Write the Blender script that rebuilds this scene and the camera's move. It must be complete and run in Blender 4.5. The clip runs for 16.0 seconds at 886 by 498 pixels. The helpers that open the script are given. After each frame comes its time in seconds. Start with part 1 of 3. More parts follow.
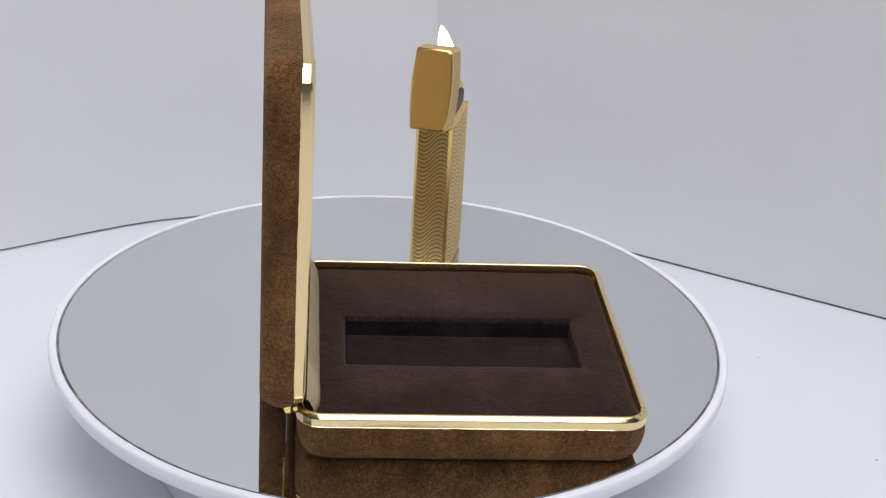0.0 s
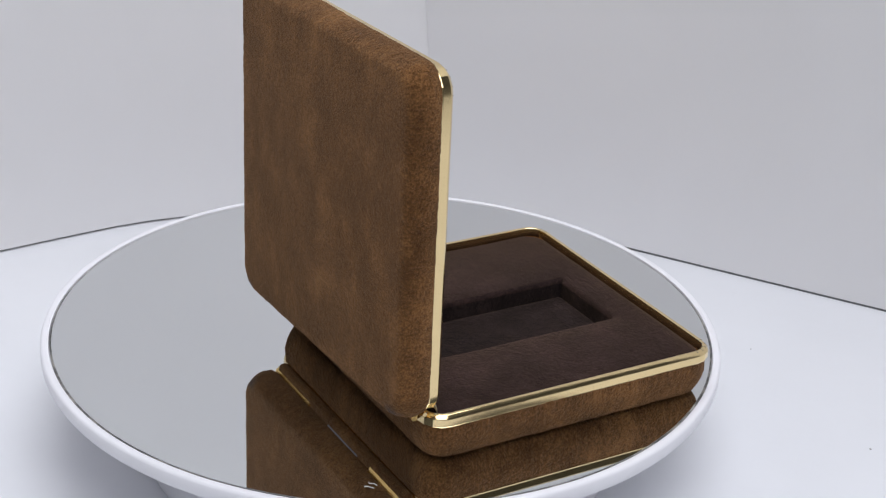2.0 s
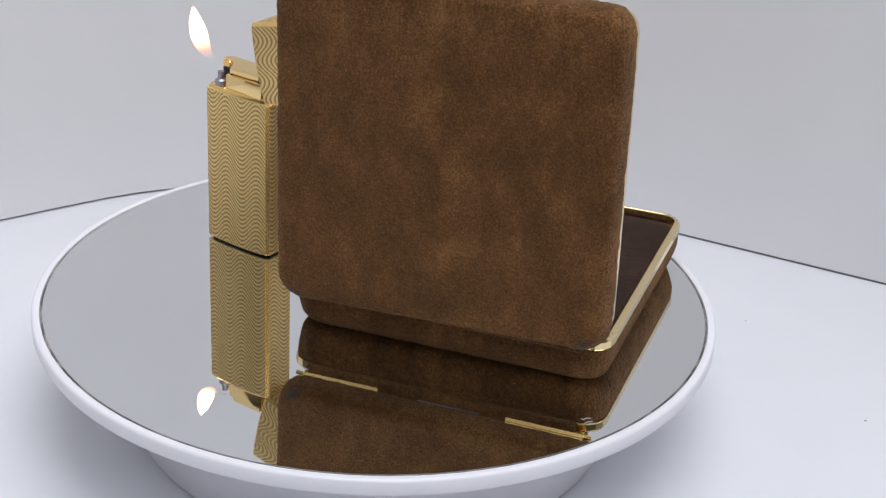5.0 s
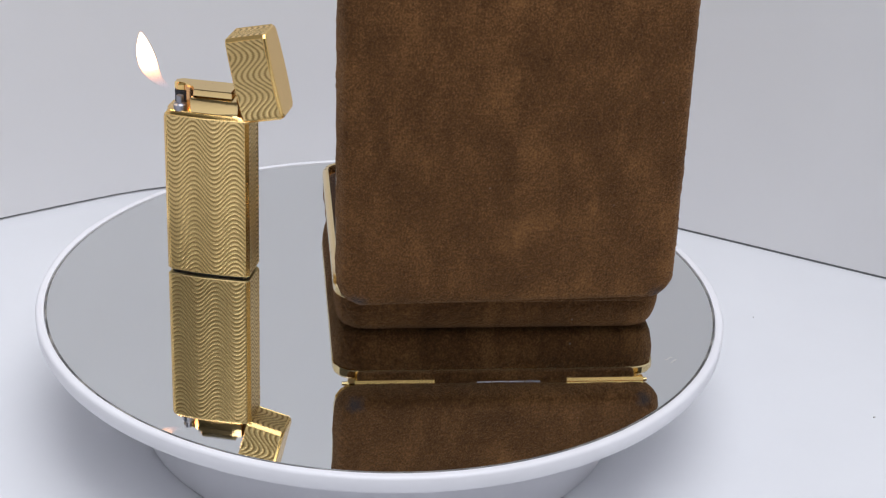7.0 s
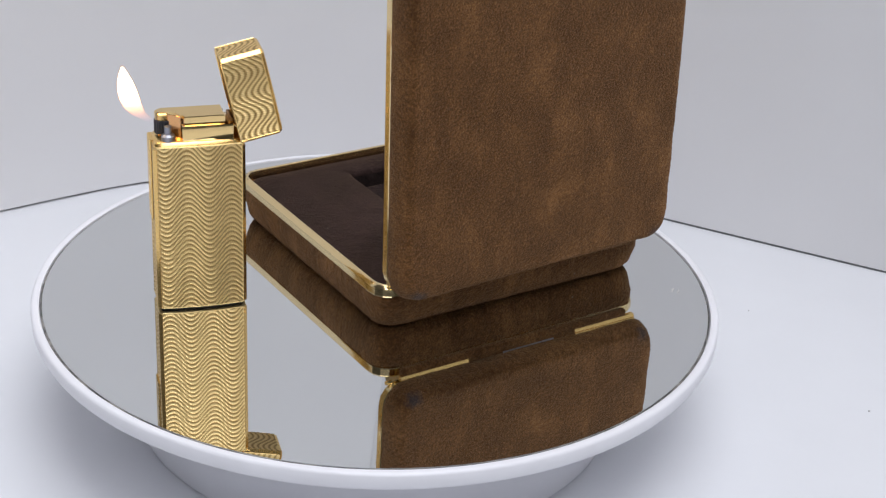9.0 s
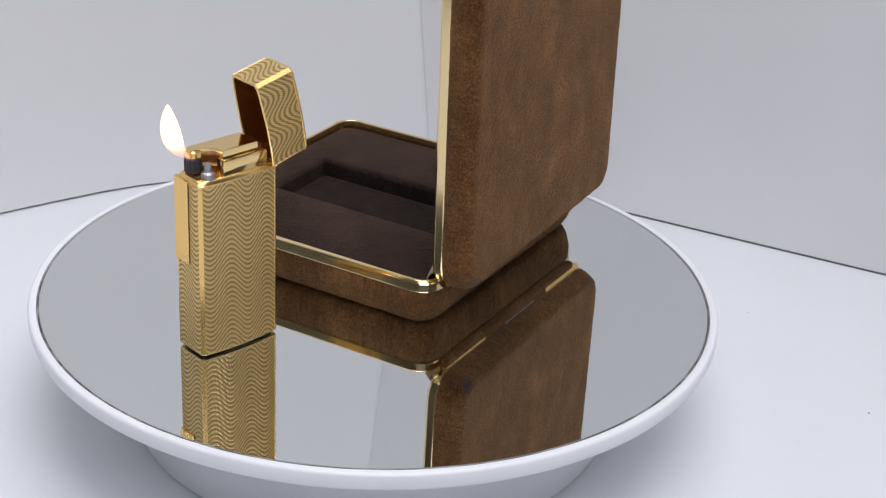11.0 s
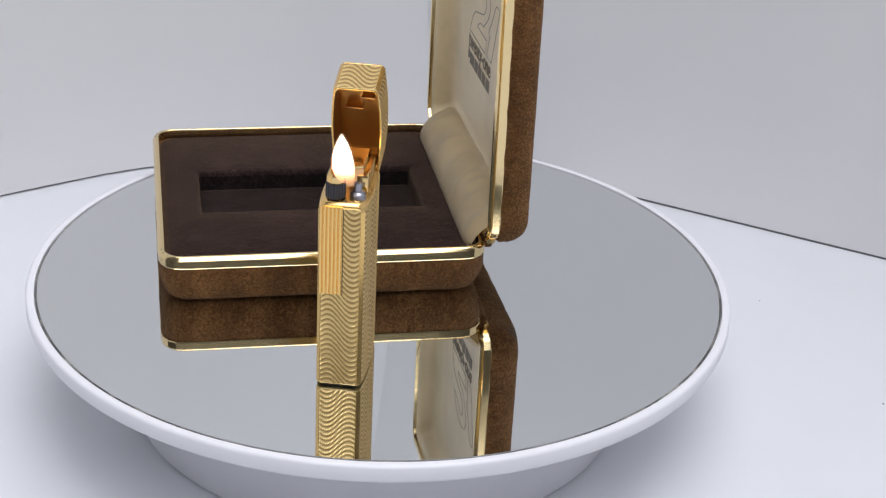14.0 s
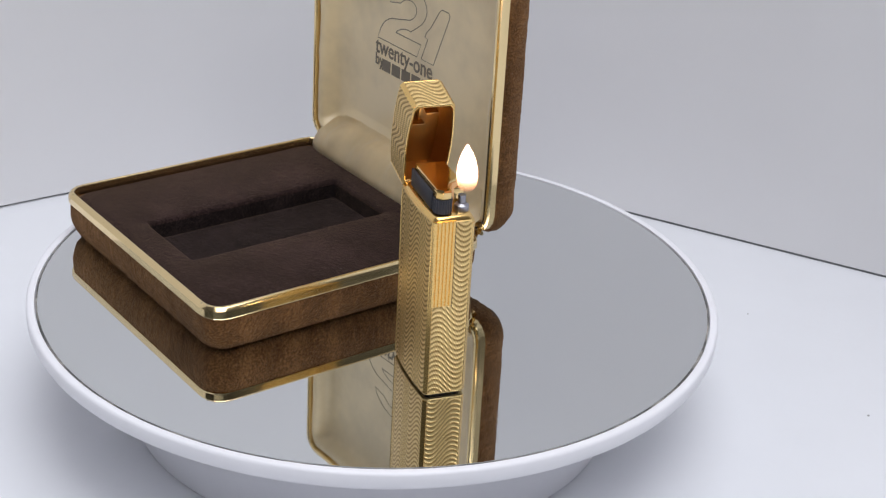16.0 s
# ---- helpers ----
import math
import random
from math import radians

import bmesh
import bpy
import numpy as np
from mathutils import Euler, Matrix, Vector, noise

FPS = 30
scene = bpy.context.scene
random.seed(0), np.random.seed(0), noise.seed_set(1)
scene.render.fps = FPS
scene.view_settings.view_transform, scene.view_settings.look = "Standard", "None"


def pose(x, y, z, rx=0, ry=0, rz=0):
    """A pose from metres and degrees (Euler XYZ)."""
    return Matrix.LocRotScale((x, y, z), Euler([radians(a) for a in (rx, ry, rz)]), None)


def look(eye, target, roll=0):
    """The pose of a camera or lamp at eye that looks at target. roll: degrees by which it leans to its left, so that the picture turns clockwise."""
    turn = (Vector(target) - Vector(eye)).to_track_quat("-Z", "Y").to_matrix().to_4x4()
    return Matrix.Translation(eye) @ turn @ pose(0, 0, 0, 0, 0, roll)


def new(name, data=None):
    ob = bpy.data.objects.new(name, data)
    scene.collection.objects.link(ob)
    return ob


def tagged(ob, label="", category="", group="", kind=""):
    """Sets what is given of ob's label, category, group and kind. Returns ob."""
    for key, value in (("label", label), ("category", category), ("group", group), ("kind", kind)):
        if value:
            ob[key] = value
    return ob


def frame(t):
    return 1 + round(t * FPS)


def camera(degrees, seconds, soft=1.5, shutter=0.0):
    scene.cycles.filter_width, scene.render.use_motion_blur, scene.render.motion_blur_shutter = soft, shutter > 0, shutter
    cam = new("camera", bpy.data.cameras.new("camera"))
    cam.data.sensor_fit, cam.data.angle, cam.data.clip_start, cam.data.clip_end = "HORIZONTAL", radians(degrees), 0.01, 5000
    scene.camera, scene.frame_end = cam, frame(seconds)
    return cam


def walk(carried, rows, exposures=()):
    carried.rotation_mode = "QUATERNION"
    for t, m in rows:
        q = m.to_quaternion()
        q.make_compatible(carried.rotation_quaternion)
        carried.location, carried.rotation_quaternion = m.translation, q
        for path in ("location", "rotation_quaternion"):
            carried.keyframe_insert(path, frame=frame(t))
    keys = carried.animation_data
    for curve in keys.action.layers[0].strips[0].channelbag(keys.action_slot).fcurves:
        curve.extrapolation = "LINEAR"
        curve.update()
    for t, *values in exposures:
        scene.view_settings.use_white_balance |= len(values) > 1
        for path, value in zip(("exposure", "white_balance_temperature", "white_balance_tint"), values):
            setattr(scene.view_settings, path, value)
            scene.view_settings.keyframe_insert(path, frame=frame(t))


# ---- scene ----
# camera: hand-held before the turntable; the table top is z = 0, the turntable's axis x = y = 0
MM = 0.001
DECK = 0.040  # height of the mirror over the table
cam = camera(29.64, 16.0, soft=1.3)


def aim(ey, ez, pan, tilt, roll):
    p, q = radians(pan), radians(tilt)
    eye = Vector((0, ey, ez + DECK))
    return look(eye, eye + Vector((math.sin(p) * math.cos(q), math.cos(p) * math.cos(q), math.sin(q))), roll)


PATH = [
    (0, -0.4467, 0.2334, 1.82, -24.84, 3.38),
    (0.5, -0.4489, 0.2287, 1.99, -24.29, 2.96),
    (1, -0.4483, 0.2292, 2.07, -24.51, 2.74),
    (1.5, -0.4477, 0.2311, 2.26, -24.74, 2.99),
    (2, -0.4473, 0.2318, 2.15, -24.79, 2.70),
    (2.5, -0.4486, 0.2283, 2.17, -24.44, 2.87),
    (3, -0.4454, 0.2271, 2.27, -24.79, 2.80),
    (3.5, -0.4458, 0.2264, 2.41, -24.87, 2.92),
    (4, -0.4465, 0.2281, 2.47, -25.10, 2.95),
    (6.5, -0.4428, 0.2287, 2.29, -25.84, 2.71),
    (7, -0.4433, 0.2271, 2.24, -25.64, 2.69),
    (7.5, -0.4450, 0.2265, 2.33, -25.50, 2.64),
    (8, -0.4444, 0.2272, 2.33, -25.58, 2.63),
    (8.5, -0.4424, 0.2293, 2.38, -25.92, 2.80),
    (9, -0.4422, 0.2292, 2.43, -26.08, 2.71),
    (11.5, -0.4415, 0.2261, 2.53, -25.73, 2.76),
    (12, -0.4389, 0.2282, 2.46, -26.10, 2.98),
    (12.5, -0.4404, 0.2235, 2.42, -25.61, 2.92),
    (13, -0.4367, 0.2234, 2.41, -25.85, 3.02),
    (13.5, -0.4349, 0.2216, 2.30, -25.83, 2.99),
    (14, -0.4321, 0.2229, 2.32, -26.39, 2.88),
    (14.5, -0.4335, 0.2240, 2.41, -26.32, 2.91),
    (15, -0.4363, 0.2269, 2.44, -26.33, 2.91),
    (15.5, -0.4388, 0.2265, 2.49, -26.03, 3.12),
    (16, -0.4402, 0.2266, 2.50, -25.93, 3.27),
]
walk(cam, [(row[0], aim(*row[1:])) for row in PATH])

# turn of the platter, degrees at seconds
TURN = [
    (0, -5.40),
    (0.5, 0.46),
    (1, 6.50),
    (1.5, 13.63),
    (2, 19.57),
    (2.5, 27.24),
    (3, 33.40),
    (3.5, 40.10),
    (4, 46.73),
    (6.5, 79.62),
    (7, 85.93),
    (7.5, 93.25),
    (8, 99.34),
    (8.5, 106.37),
    (9, 111.81),
    (11.5, 145.62),
    (12, 152.99),
    (12.5, 160.23),
    (13, 166.64),
    (13.5, 173.43),
    (14, 179.86),
    (14.5, 186.06),
    (15, 192.73),
    (15.5, 199.19),
    (16, 205.80),
]


def turn_at(t):
    for (t0, a0), (t1, a1) in zip(TURN, TURN[1:]):
        if t <= t1:
            return a0 + (a1 - a0) * (t - t0) / (t1 - t0)
    return TURN[-1][1]


# light: a soft studio lamp high at the front right, and the pale room round the table
world = bpy.data.worlds.new("world")
scene.world = world
world.use_nodes = True
world.node_tree.nodes["Background"].inputs[0].default_value = (0.75, 0.80, 0.92, 1)
world.node_tree.nodes["Background"].inputs[1].default_value = 0.05


def area_lamp(name, eye, target, size, watts, colour):
    data = bpy.data.lights.new(name, "AREA")
    data.shape, data.size, data.energy, data.color = "SQUARE", size, watts, colour
    ob = new(name, data)
    ob.matrix_world = look(eye, target)
    return ob


KEY_W, TOP_W = 8.8, 20.3
area_lamp("softbox_light", (0.10, -0.86, 1.18), (0, 0.08, 0.05), 0.9, KEY_W, (0.93, 0.94, 1.0))
area_lamp("ceiling_light", (0.18, -0.18, 1.85), (0.0, 0.08, 0), 1.3, TOP_W, (0.92, 0.94, 1.0))
scene.view_settings.exposure = 0.0


# ---- materials ----
def material(name, colour, rough=0.5, metal=0.0):
    m = bpy.data.materials.new(name)
    m.use_nodes = True
    b = m.node_tree.nodes["Principled BSDF"]
    b.inputs["Base Color"].default_value = (*colour, 1)
    b.inputs["Roughness"].default_value = rough
    b.inputs["Metallic"].default_value = metal
    return m, m.node_tree.nodes, m.node_tree.links, b


def add(nodes, kind, **values):
    n = nodes.new(kind)
    for key, value in values.items():
        n.inputs[key.replace("_", " ")].default_value = value
    return n


def math_node(nodes, links, op, a, b=None):
    n = nodes.new("ShaderNodeMath")
    n.operation = op
    for i, v in enumerate((a, b)):
        if v is None:
            continue
        if isinstance(v, (int, float)):
            n.inputs[i].default_value = v
        else:
            links.new(v, n.inputs[i])
    return n.outputs[0]


def ramp(nodes, links, fac, stops):
    r = nodes.new("ShaderNodeValToRGB")
    el = r.color_ramp.elements
    while len(el) < len(stops):
        el.new(0.5)
    for e, (pos, col) in zip(el, stops):
        e.position, e.color = pos, (*col, 1)
    links.new(fac, r.inputs[0])
    return r.outputs[0]


def bump(nodes, links, bsdf, height, strength, distance):
    b = add(nodes, "ShaderNodeBump", Strength=strength, Distance=distance)
    links.new(height, b.inputs["Height"])
    links.new(b.outputs[0], bsdf.inputs["Normal"])
    return b


def coords(nodes, links, scale=(1, 1, 1)):
    c, m = nodes.new("ShaderNodeTexCoord"), nodes.new("ShaderNodeMapping")
    m.inputs["Scale"].default_value = scale
    links.new(c.outputs["Object"], m.inputs[0])
    return m.outputs[0]


def noise_tex(nodes, links, vec, scale, detail=4.0, rough=0.55):
    n = add(nodes, "ShaderNodeTexNoise", Scale=scale, Detail=detail, Roughness=rough)
    links.new(vec, n.inputs["Vector"])
    return n.outputs["Fac"]


def velvet(name, dark, light, streak, sheen, worn=(), relief=0.0006):
    """Suede: soft streaks where the pile lies over, fine nap, lint; worn: bare blue-grey spots."""
    m, n, l, b = material(name, light, 0.9)
    v = coords(n, l)
    patch = noise_tex(n, l, coords(n, l, streak), 120, 4, 0.6)
    blotch = noise_tex(n, l, v, 60, 3, 0.55)
    nap = noise_tex(n, l, v, 1700, 3, 0.75)
    curl = noise_tex(n, l, coords(n, l, (1.6, 1, 1)), 520, 4, 0.7)
    pile = math_node(n, l, "ADD", math_node(n, l, "MULTIPLY", patch, 0.21), math_node(n, l, "MULTIPLY", blotch, 0.17))
    fibre = math_node(n, l, "ADD", math_node(n, l, "MULTIPLY", nap, 0.42), math_node(n, l, "MULTIPLY", curl, 0.20))
    mid = tuple((p * q) ** 0.5 for p, q in zip(dark, light))
    base = ramp(n, l, math_node(n, l, "ADD", pile, fibre), [(0.39, dark), (0.50, mid), (0.605, light)])
    lint = n.new("ShaderNodeTexVoronoi")
    lint.inputs["Scale"].default_value = 170
    l.new(v, lint.inputs["Vector"])
    dot = ramp(n, l, math_node(n, l, "ADD", lint.outputs["Distance"], math_node(n, l, "MULTIPLY", noise_tex(n, l, v, 60), 0.30)), [(0.135, (0.55,) * 3), (0.175, (0.0,) * 3)])

    def lay(under, fac, colour):
        over = n.new("ShaderNodeMix")
        over.data_type = "RGBA"
        l.new(fac, over.inputs[0])
        l.new(under, over.inputs[6])
        over.inputs[7].default_value = (*colour, 1)
        return over.outputs[2]

    base = lay(base, dot, (0.42, 0.36, 0.30))
    for spot in worn:
        d = n.new("ShaderNodeVectorMath")
        d.operation = "DISTANCE"
        l.new(v, d.inputs[0])
        d.inputs[1].default_value = spot
        far = math_node(n, l, "ADD", d.outputs["Value"], math_node(n, l, "MULTIPLY", noise_tex(n, l, v, 500), 0.004))
        base = lay(base, ramp(n, l, math_node(n, l, "MULTIPLY", far, 100), [(0.28, (0.75,) * 3), (0.52, (0.0,) * 3)]), (0.035, 0.042, 0.055))
    l.new(base, b.inputs["Base Color"])
    b.inputs["Sheen Weight"].default_value = sheen
    b.inputs["Sheen Roughness"].default_value = 0.45
    b.inputs["Sheen Tint"].default_value = (0.85, 0.55, 0.33, 1)
    b.inputs["Specular IOR Level"].default_value = 0.1
    h = math_node(n, l, "ADD", nap, math_node(n, l, "MULTIPLY", curl, 1.2))
    bump(n, l, b, h, 1.0, relief)
    return m


SUEDE = velvet("brown_suede", (0.052, 0.0220, 0.0071), (0.268, 0.1275, 0.0448), (1, 1.0, 0.35), 0.34)
SUEDE_LID = velvet("brown_suede_lid", (0.052, 0.0220, 0.0071), (0.268, 0.1275, 0.0448), (0.5, 1, 1), 0.34, ((0.0445, 0.0415, 0.001), (0.0445, -0.0415, 0.001)))
DARK_VELVET = velvet("dark_velvet", (0.0085, 0.0050, 0.0050), (0.047, 0.0270, 0.0260), (0.6, 0.6, 1), 0.18, (), 0.00035)
# the floor pad's own dark cloth; on the slot sides it paints recess shade
SLOT_VELVET = velvet("slot_velvet_and_shade", (0.005, 0.0036, 0.0042), (0.026, 0.0175, 0.0178), (1, 1, 1), 0.1, (), 0.0003)


def gold(name, colour, rough, wear=0.12):
    m, n, l, b = material(name, colour, rough, 1.0)
    v = coords(n, l)
    f = noise_tex(n, l, v, 260, 5, 0.65)
    l.new(math_node(n, l, "ADD", math_node(n, l, "MULTIPLY", f, wear), rough - wear / 2), b.inputs["Roughness"])
    bump(n, l, b, noise_tex(n, l, v, 420, 2), 0.12, 0.0001)
    return m


RIM_GOLD = gold("brass_rim", (0.88, 0.69, 0.37), 0.15, 0.08)
GOLD = gold("polished_gold", (0.92, 0.62, 0.23), 0.24)
POLISHED = gold("mirror_gold", (0.91, 0.66, 0.30), 0.10, 0.05)
COPPER = gold("copper", (0.86, 0.47, 0.21), 0.16)
GOLD_DEEP = gold("inner_gold", (0.50, 0.28, 0.105), 0.34)


def guilloche(name):
    """Engine-turned gold: bright beaded ridges, dull grooves with their shade put into the colour."""
    m, n, l, b = material(name, (0.88, 0.66, 0.31), 0.26, 1.0)
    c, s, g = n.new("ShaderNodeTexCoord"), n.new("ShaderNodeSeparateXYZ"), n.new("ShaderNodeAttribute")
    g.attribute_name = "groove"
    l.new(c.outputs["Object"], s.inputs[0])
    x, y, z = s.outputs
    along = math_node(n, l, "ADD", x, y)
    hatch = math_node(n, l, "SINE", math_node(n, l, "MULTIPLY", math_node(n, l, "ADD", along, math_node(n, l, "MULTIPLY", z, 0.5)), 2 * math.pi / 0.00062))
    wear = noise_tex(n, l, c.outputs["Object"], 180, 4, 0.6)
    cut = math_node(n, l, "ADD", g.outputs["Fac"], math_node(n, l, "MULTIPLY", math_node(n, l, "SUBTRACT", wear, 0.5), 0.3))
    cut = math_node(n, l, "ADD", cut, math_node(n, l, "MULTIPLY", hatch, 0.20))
    # groove shade painted by darkening the gold where the cut is deep
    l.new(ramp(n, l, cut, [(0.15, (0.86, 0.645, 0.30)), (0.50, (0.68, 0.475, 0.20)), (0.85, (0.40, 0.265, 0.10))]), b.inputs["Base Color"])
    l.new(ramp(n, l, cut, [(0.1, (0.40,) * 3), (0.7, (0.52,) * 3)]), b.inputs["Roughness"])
    bump(n, l, b, hatch, 0.5, 0.00004)
    return m


ENGRAVED = guilloche("engraved_gold")

BLACK, *_ = material("black_steel", (0.035, 0.036, 0.046), 0.45, 0.3)
SHADOW_PAD, *_ = material("dark_base_pad", (0.03, 0.024, 0.015), 0.6)
STEEL = gold("nozzle_steel", (0.34, 0.34, 0.38), 0.34)


def satin(name, colour):
    m, n, l, b = material(name, colour, 0.30)
    v = coords(n, l)
    weave = noise_tex(n, l, coords(n, l, (1, 8, 1)), 700, 3, 0.6)
    stain = noise_tex(n, l, v, 45, 4, 0.6)
    dark = tuple(k * 0.82 for k in colour)
    l.new(ramp(n, l, stain, [(0.35, dark), (0.6, colour)]), b.inputs["Base Color"])
    b.inputs["Sheen Weight"].default_value = 0.25
    h = math_node(n, l, "ADD", math_node(n, l, "MULTIPLY", weave, 0.25), stain)
    bump(n, l, b, h, 0.25, 0.0012)
    return m


SATIN = satin("cream_satin", (0.84, 0.685, 0.42))
INK, *_ = material("grey_brown_ink", (0.20, 0.165, 0.12), 0.6)


def paint(name, colour, rough, scale=30, depth=0.00015, spread=0.05):
    m, n, l, b = material(name, colour, rough)
    v = coords(n, l)
    f = noise_tex(n, l, v, scale, 5, 0.6)
    l.new(ramp(n, l, f, [(0.3, tuple(k * (1 - spread) for k in colour)), (0.7, colour)]), b.inputs["Base Color"])
    bump(n, l, b, noise_tex(n, l, v, scale * 40, 3), 0.2, depth)
    return m


TABLE = paint("white_table", (0.76, 0.77, 0.80), 0.5, 9)
BOARD = paint("white_board", (0.78, 0.775, 0.785), 0.75, 5)
PLASTIC = paint("white_plastic", (0.84, 0.84, 0.88), 0.35, 60, 0.00005, 0.03)
ROOM = paint("room_paint", (0.42, 0.41, 0.40), 0.9, 3)
CEILING = paint("ceiling_paint", (0.75, 0.75, 0.75), 0.9, 3)
GAP, *_ = material("dark_joint", (0.03, 0.03, 0.03), 0.7)
GAP_GREY, *_ = material("grey_joint", (0.13, 0.13, 0.135), 0.6)
SPECK, *_ = material("grey_speck", (0.42, 0.41, 0.40), 0.8)

EDGE, n_, l_, b_ = material("tarnished_mirror_edge", (0.13, 0.13, 0.135), 0.5)
l_.new(ramp(n_, l_, noise_tex(n_, l_, coords(n_, l_), 130, 6, 0.7), [(0.47, (0.07, 0.068, 0.066)), (0.66, (0.36, 0.34, 0.31))]), b_.inputs["Base Color"])
MIRROR, n_, l_, b_ = material("mirror", (0.82, 0.84, 0.85), 0.012, 1.0)
smudge = noise_tex(n_, l_, coords(n_, l_), 38, 6, 0.65)
l_.new(ramp(n_, l_, smudge, [(0.45, (0.012,) * 3), (0.85, (0.07,) * 3)]), b_.inputs["Roughness"])

# flame: glows white at the heart, fades to a thin orange foot, in a thin orange mantle
def burning(name, colours, strength, cover):
    m = bpy.data.materials.new(name)
    m.use_nodes = True
    n, l = m.node_tree.nodes, m.node_tree.links
    n.clear()
    out, mix = n.new("ShaderNodeOutputMaterial"), n.new("ShaderNodeMixShader")
    glow, clear = n.new("ShaderNodeEmission"), n.new("ShaderNodeBsdfTransparent")
    c, s = n.new("ShaderNodeTexCoord"), n.new("ShaderNodeSeparateXYZ")
    l.new(c.outputs["Object"], s.inputs[0])
    height = math_node(n, l, "DIVIDE", s.outputs[2], 0.0164)
    l.new(ramp(n, l, height, colours), glow.inputs[0])
    glow.inputs[1].default_value = strength
    l.new(ramp(n, l, height, [(at, (k,) * 3) for at, k in cover]), mix.inputs[0])
    l.new(clear.outputs[0], mix.inputs[1])
    l.new(glow.outputs[0], mix.inputs[2])
    l.new(mix.outputs[0], out.inputs[0])
    return m


FLAME = burning("flame", [(0.0, (0.10, 0.12, 0.5)), (0.22, (1.0, 0.40, 0.14)), (0.50, (1.0, 0.72, 0.44)), (0.9, (1.0, 0.86, 0.66))], 13.0,
                [(0.05, 0.0), (0.22, 0.02), (0.36, 0.09), (0.48, 0.36), (0.62, 1.0)])
MANTLE = burning("flame_mantle", [(0.1, (0.9, 0.35, 0.2)), (0.9, (1.0, 0.62, 0.40))], 1.2, [(0.08, 0.0), (0.35, 0.10), (0.55, 0.28), (0.95, 0.20)])


# ---- mesh helpers ----
def smooth(ob, angle=35):
    for p in ob.data.polygons:
        p.use_smooth = True
    ob.data.set_sharp_from_angle(angle=radians(angle))
    return ob


def part(name, bm, mat, parent=None, label="", m=None, angle=35):
    bmesh.ops.recalc_face_normals(bm, faces=bm.faces)
    data = bpy.data.meshes.new(name)
    bm.to_mesh(data)
    bm.free()
    data.materials.append(mat)
    ob = new(name, data)
    if parent:
        ob.parent = parent
    if m is not None:
        ob.matrix_local = m
    if label:
        ob["label"] = label
    return smooth(ob, angle)


def rounded(w, h, r, z=0.0, cx=0.0, cy=0.0, n=10, k=6):
    """Outline of a rounded rectangle, n steps a corner, k steps a side."""
    pts = []
    for sx, sy, a0 in ((1, 1, 0), (-1, 1, 90), (-1, -1, 180), (1, -1, 270)):
        for i in range(n + 1):
            a = radians(a0 + 90 * i / n)
            pts.append(Vector((cx + sx * (w / 2 - r) + r * math.cos(a), cy + sy * (h / 2 - r) + r * math.sin(a), z)))
    out = []
    for i, p in enumerate(pts):
        out.append(p)
        if i % (n + 1) == n:
            q = pts[(i + 1) % len(pts)]
            out += [p.lerp(q, j / k) for j in range(1, k)]
    return out


def loft(bm, rings, cap0=True, cap1=True, closed=False):
    vs = [[bm.verts.new(p) for p in ring] for ring in rings]
    pairs = list(zip(vs, vs[1:])) + ([(vs[-1], vs[0])] if closed else [])
    for a, b in pairs:
        for i in range(len(a)):
            j = (i + 1) % len(a)
            bm.faces.new((a[i], a[j], b[j], b[i]))
    if cap0 and not closed:
        bm.faces.new(vs[0][::-1])
    if cap1 and not closed:
        bm.faces.new(vs[-1])
    return bm


def lathe(profile, seg=128, closed=False, cx=0, cy=0):
    rings = [[Vector((cx + r * math.cos(2 * math.pi * i / seg), cy + r * math.sin(2 * math.pi * i / seg), z)) for i in range(seg)] for r, z in profile]
    return loft(bmesh.new(), rings, closed=closed)


def block(x0, x1, y0, y1, z0, z1, bevel=0.0003, seg=2, bm=None):
    bm = bm or bmesh.new()
    made = bmesh.ops.create_cube(bm, size=1, matrix=Matrix.Translation(((x0 + x1) / 2, (y0 + y1) / 2, (z0 + z1) / 2)) @ Matrix.Diagonal((x1 - x0, y1 - y0, z1 - z0, 1)))
    if bevel:
        edges = {e for v in made["verts"] for e in v.link_edges}
        bmesh.ops.bevel(bm, geom=list(edges), offset=bevel, segments=seg, affect="EDGES", profile=0.5)
    return bm


def rod(p, q, r, seg=20, r2=None):
    p, q = Vector(p), Vector(q)
    bm = bmesh.new()
    m = Matrix.Translation((p + q) / 2) @ (q - p).to_track_quat("Z", "Y").to_matrix().to_4x4()
    bmesh.ops.create_cone(bm, cap_ends=True, segments=seg, radius1=r, radius2=r if r2 is None else r2, depth=(q - p).length, matrix=m)
    return bm


def prism(outline, z0, z1):
    bm = bmesh.new()
    return loft(bm, [[Vector((x, y, z)) for x, y in outline] for z in (z0, z1)])


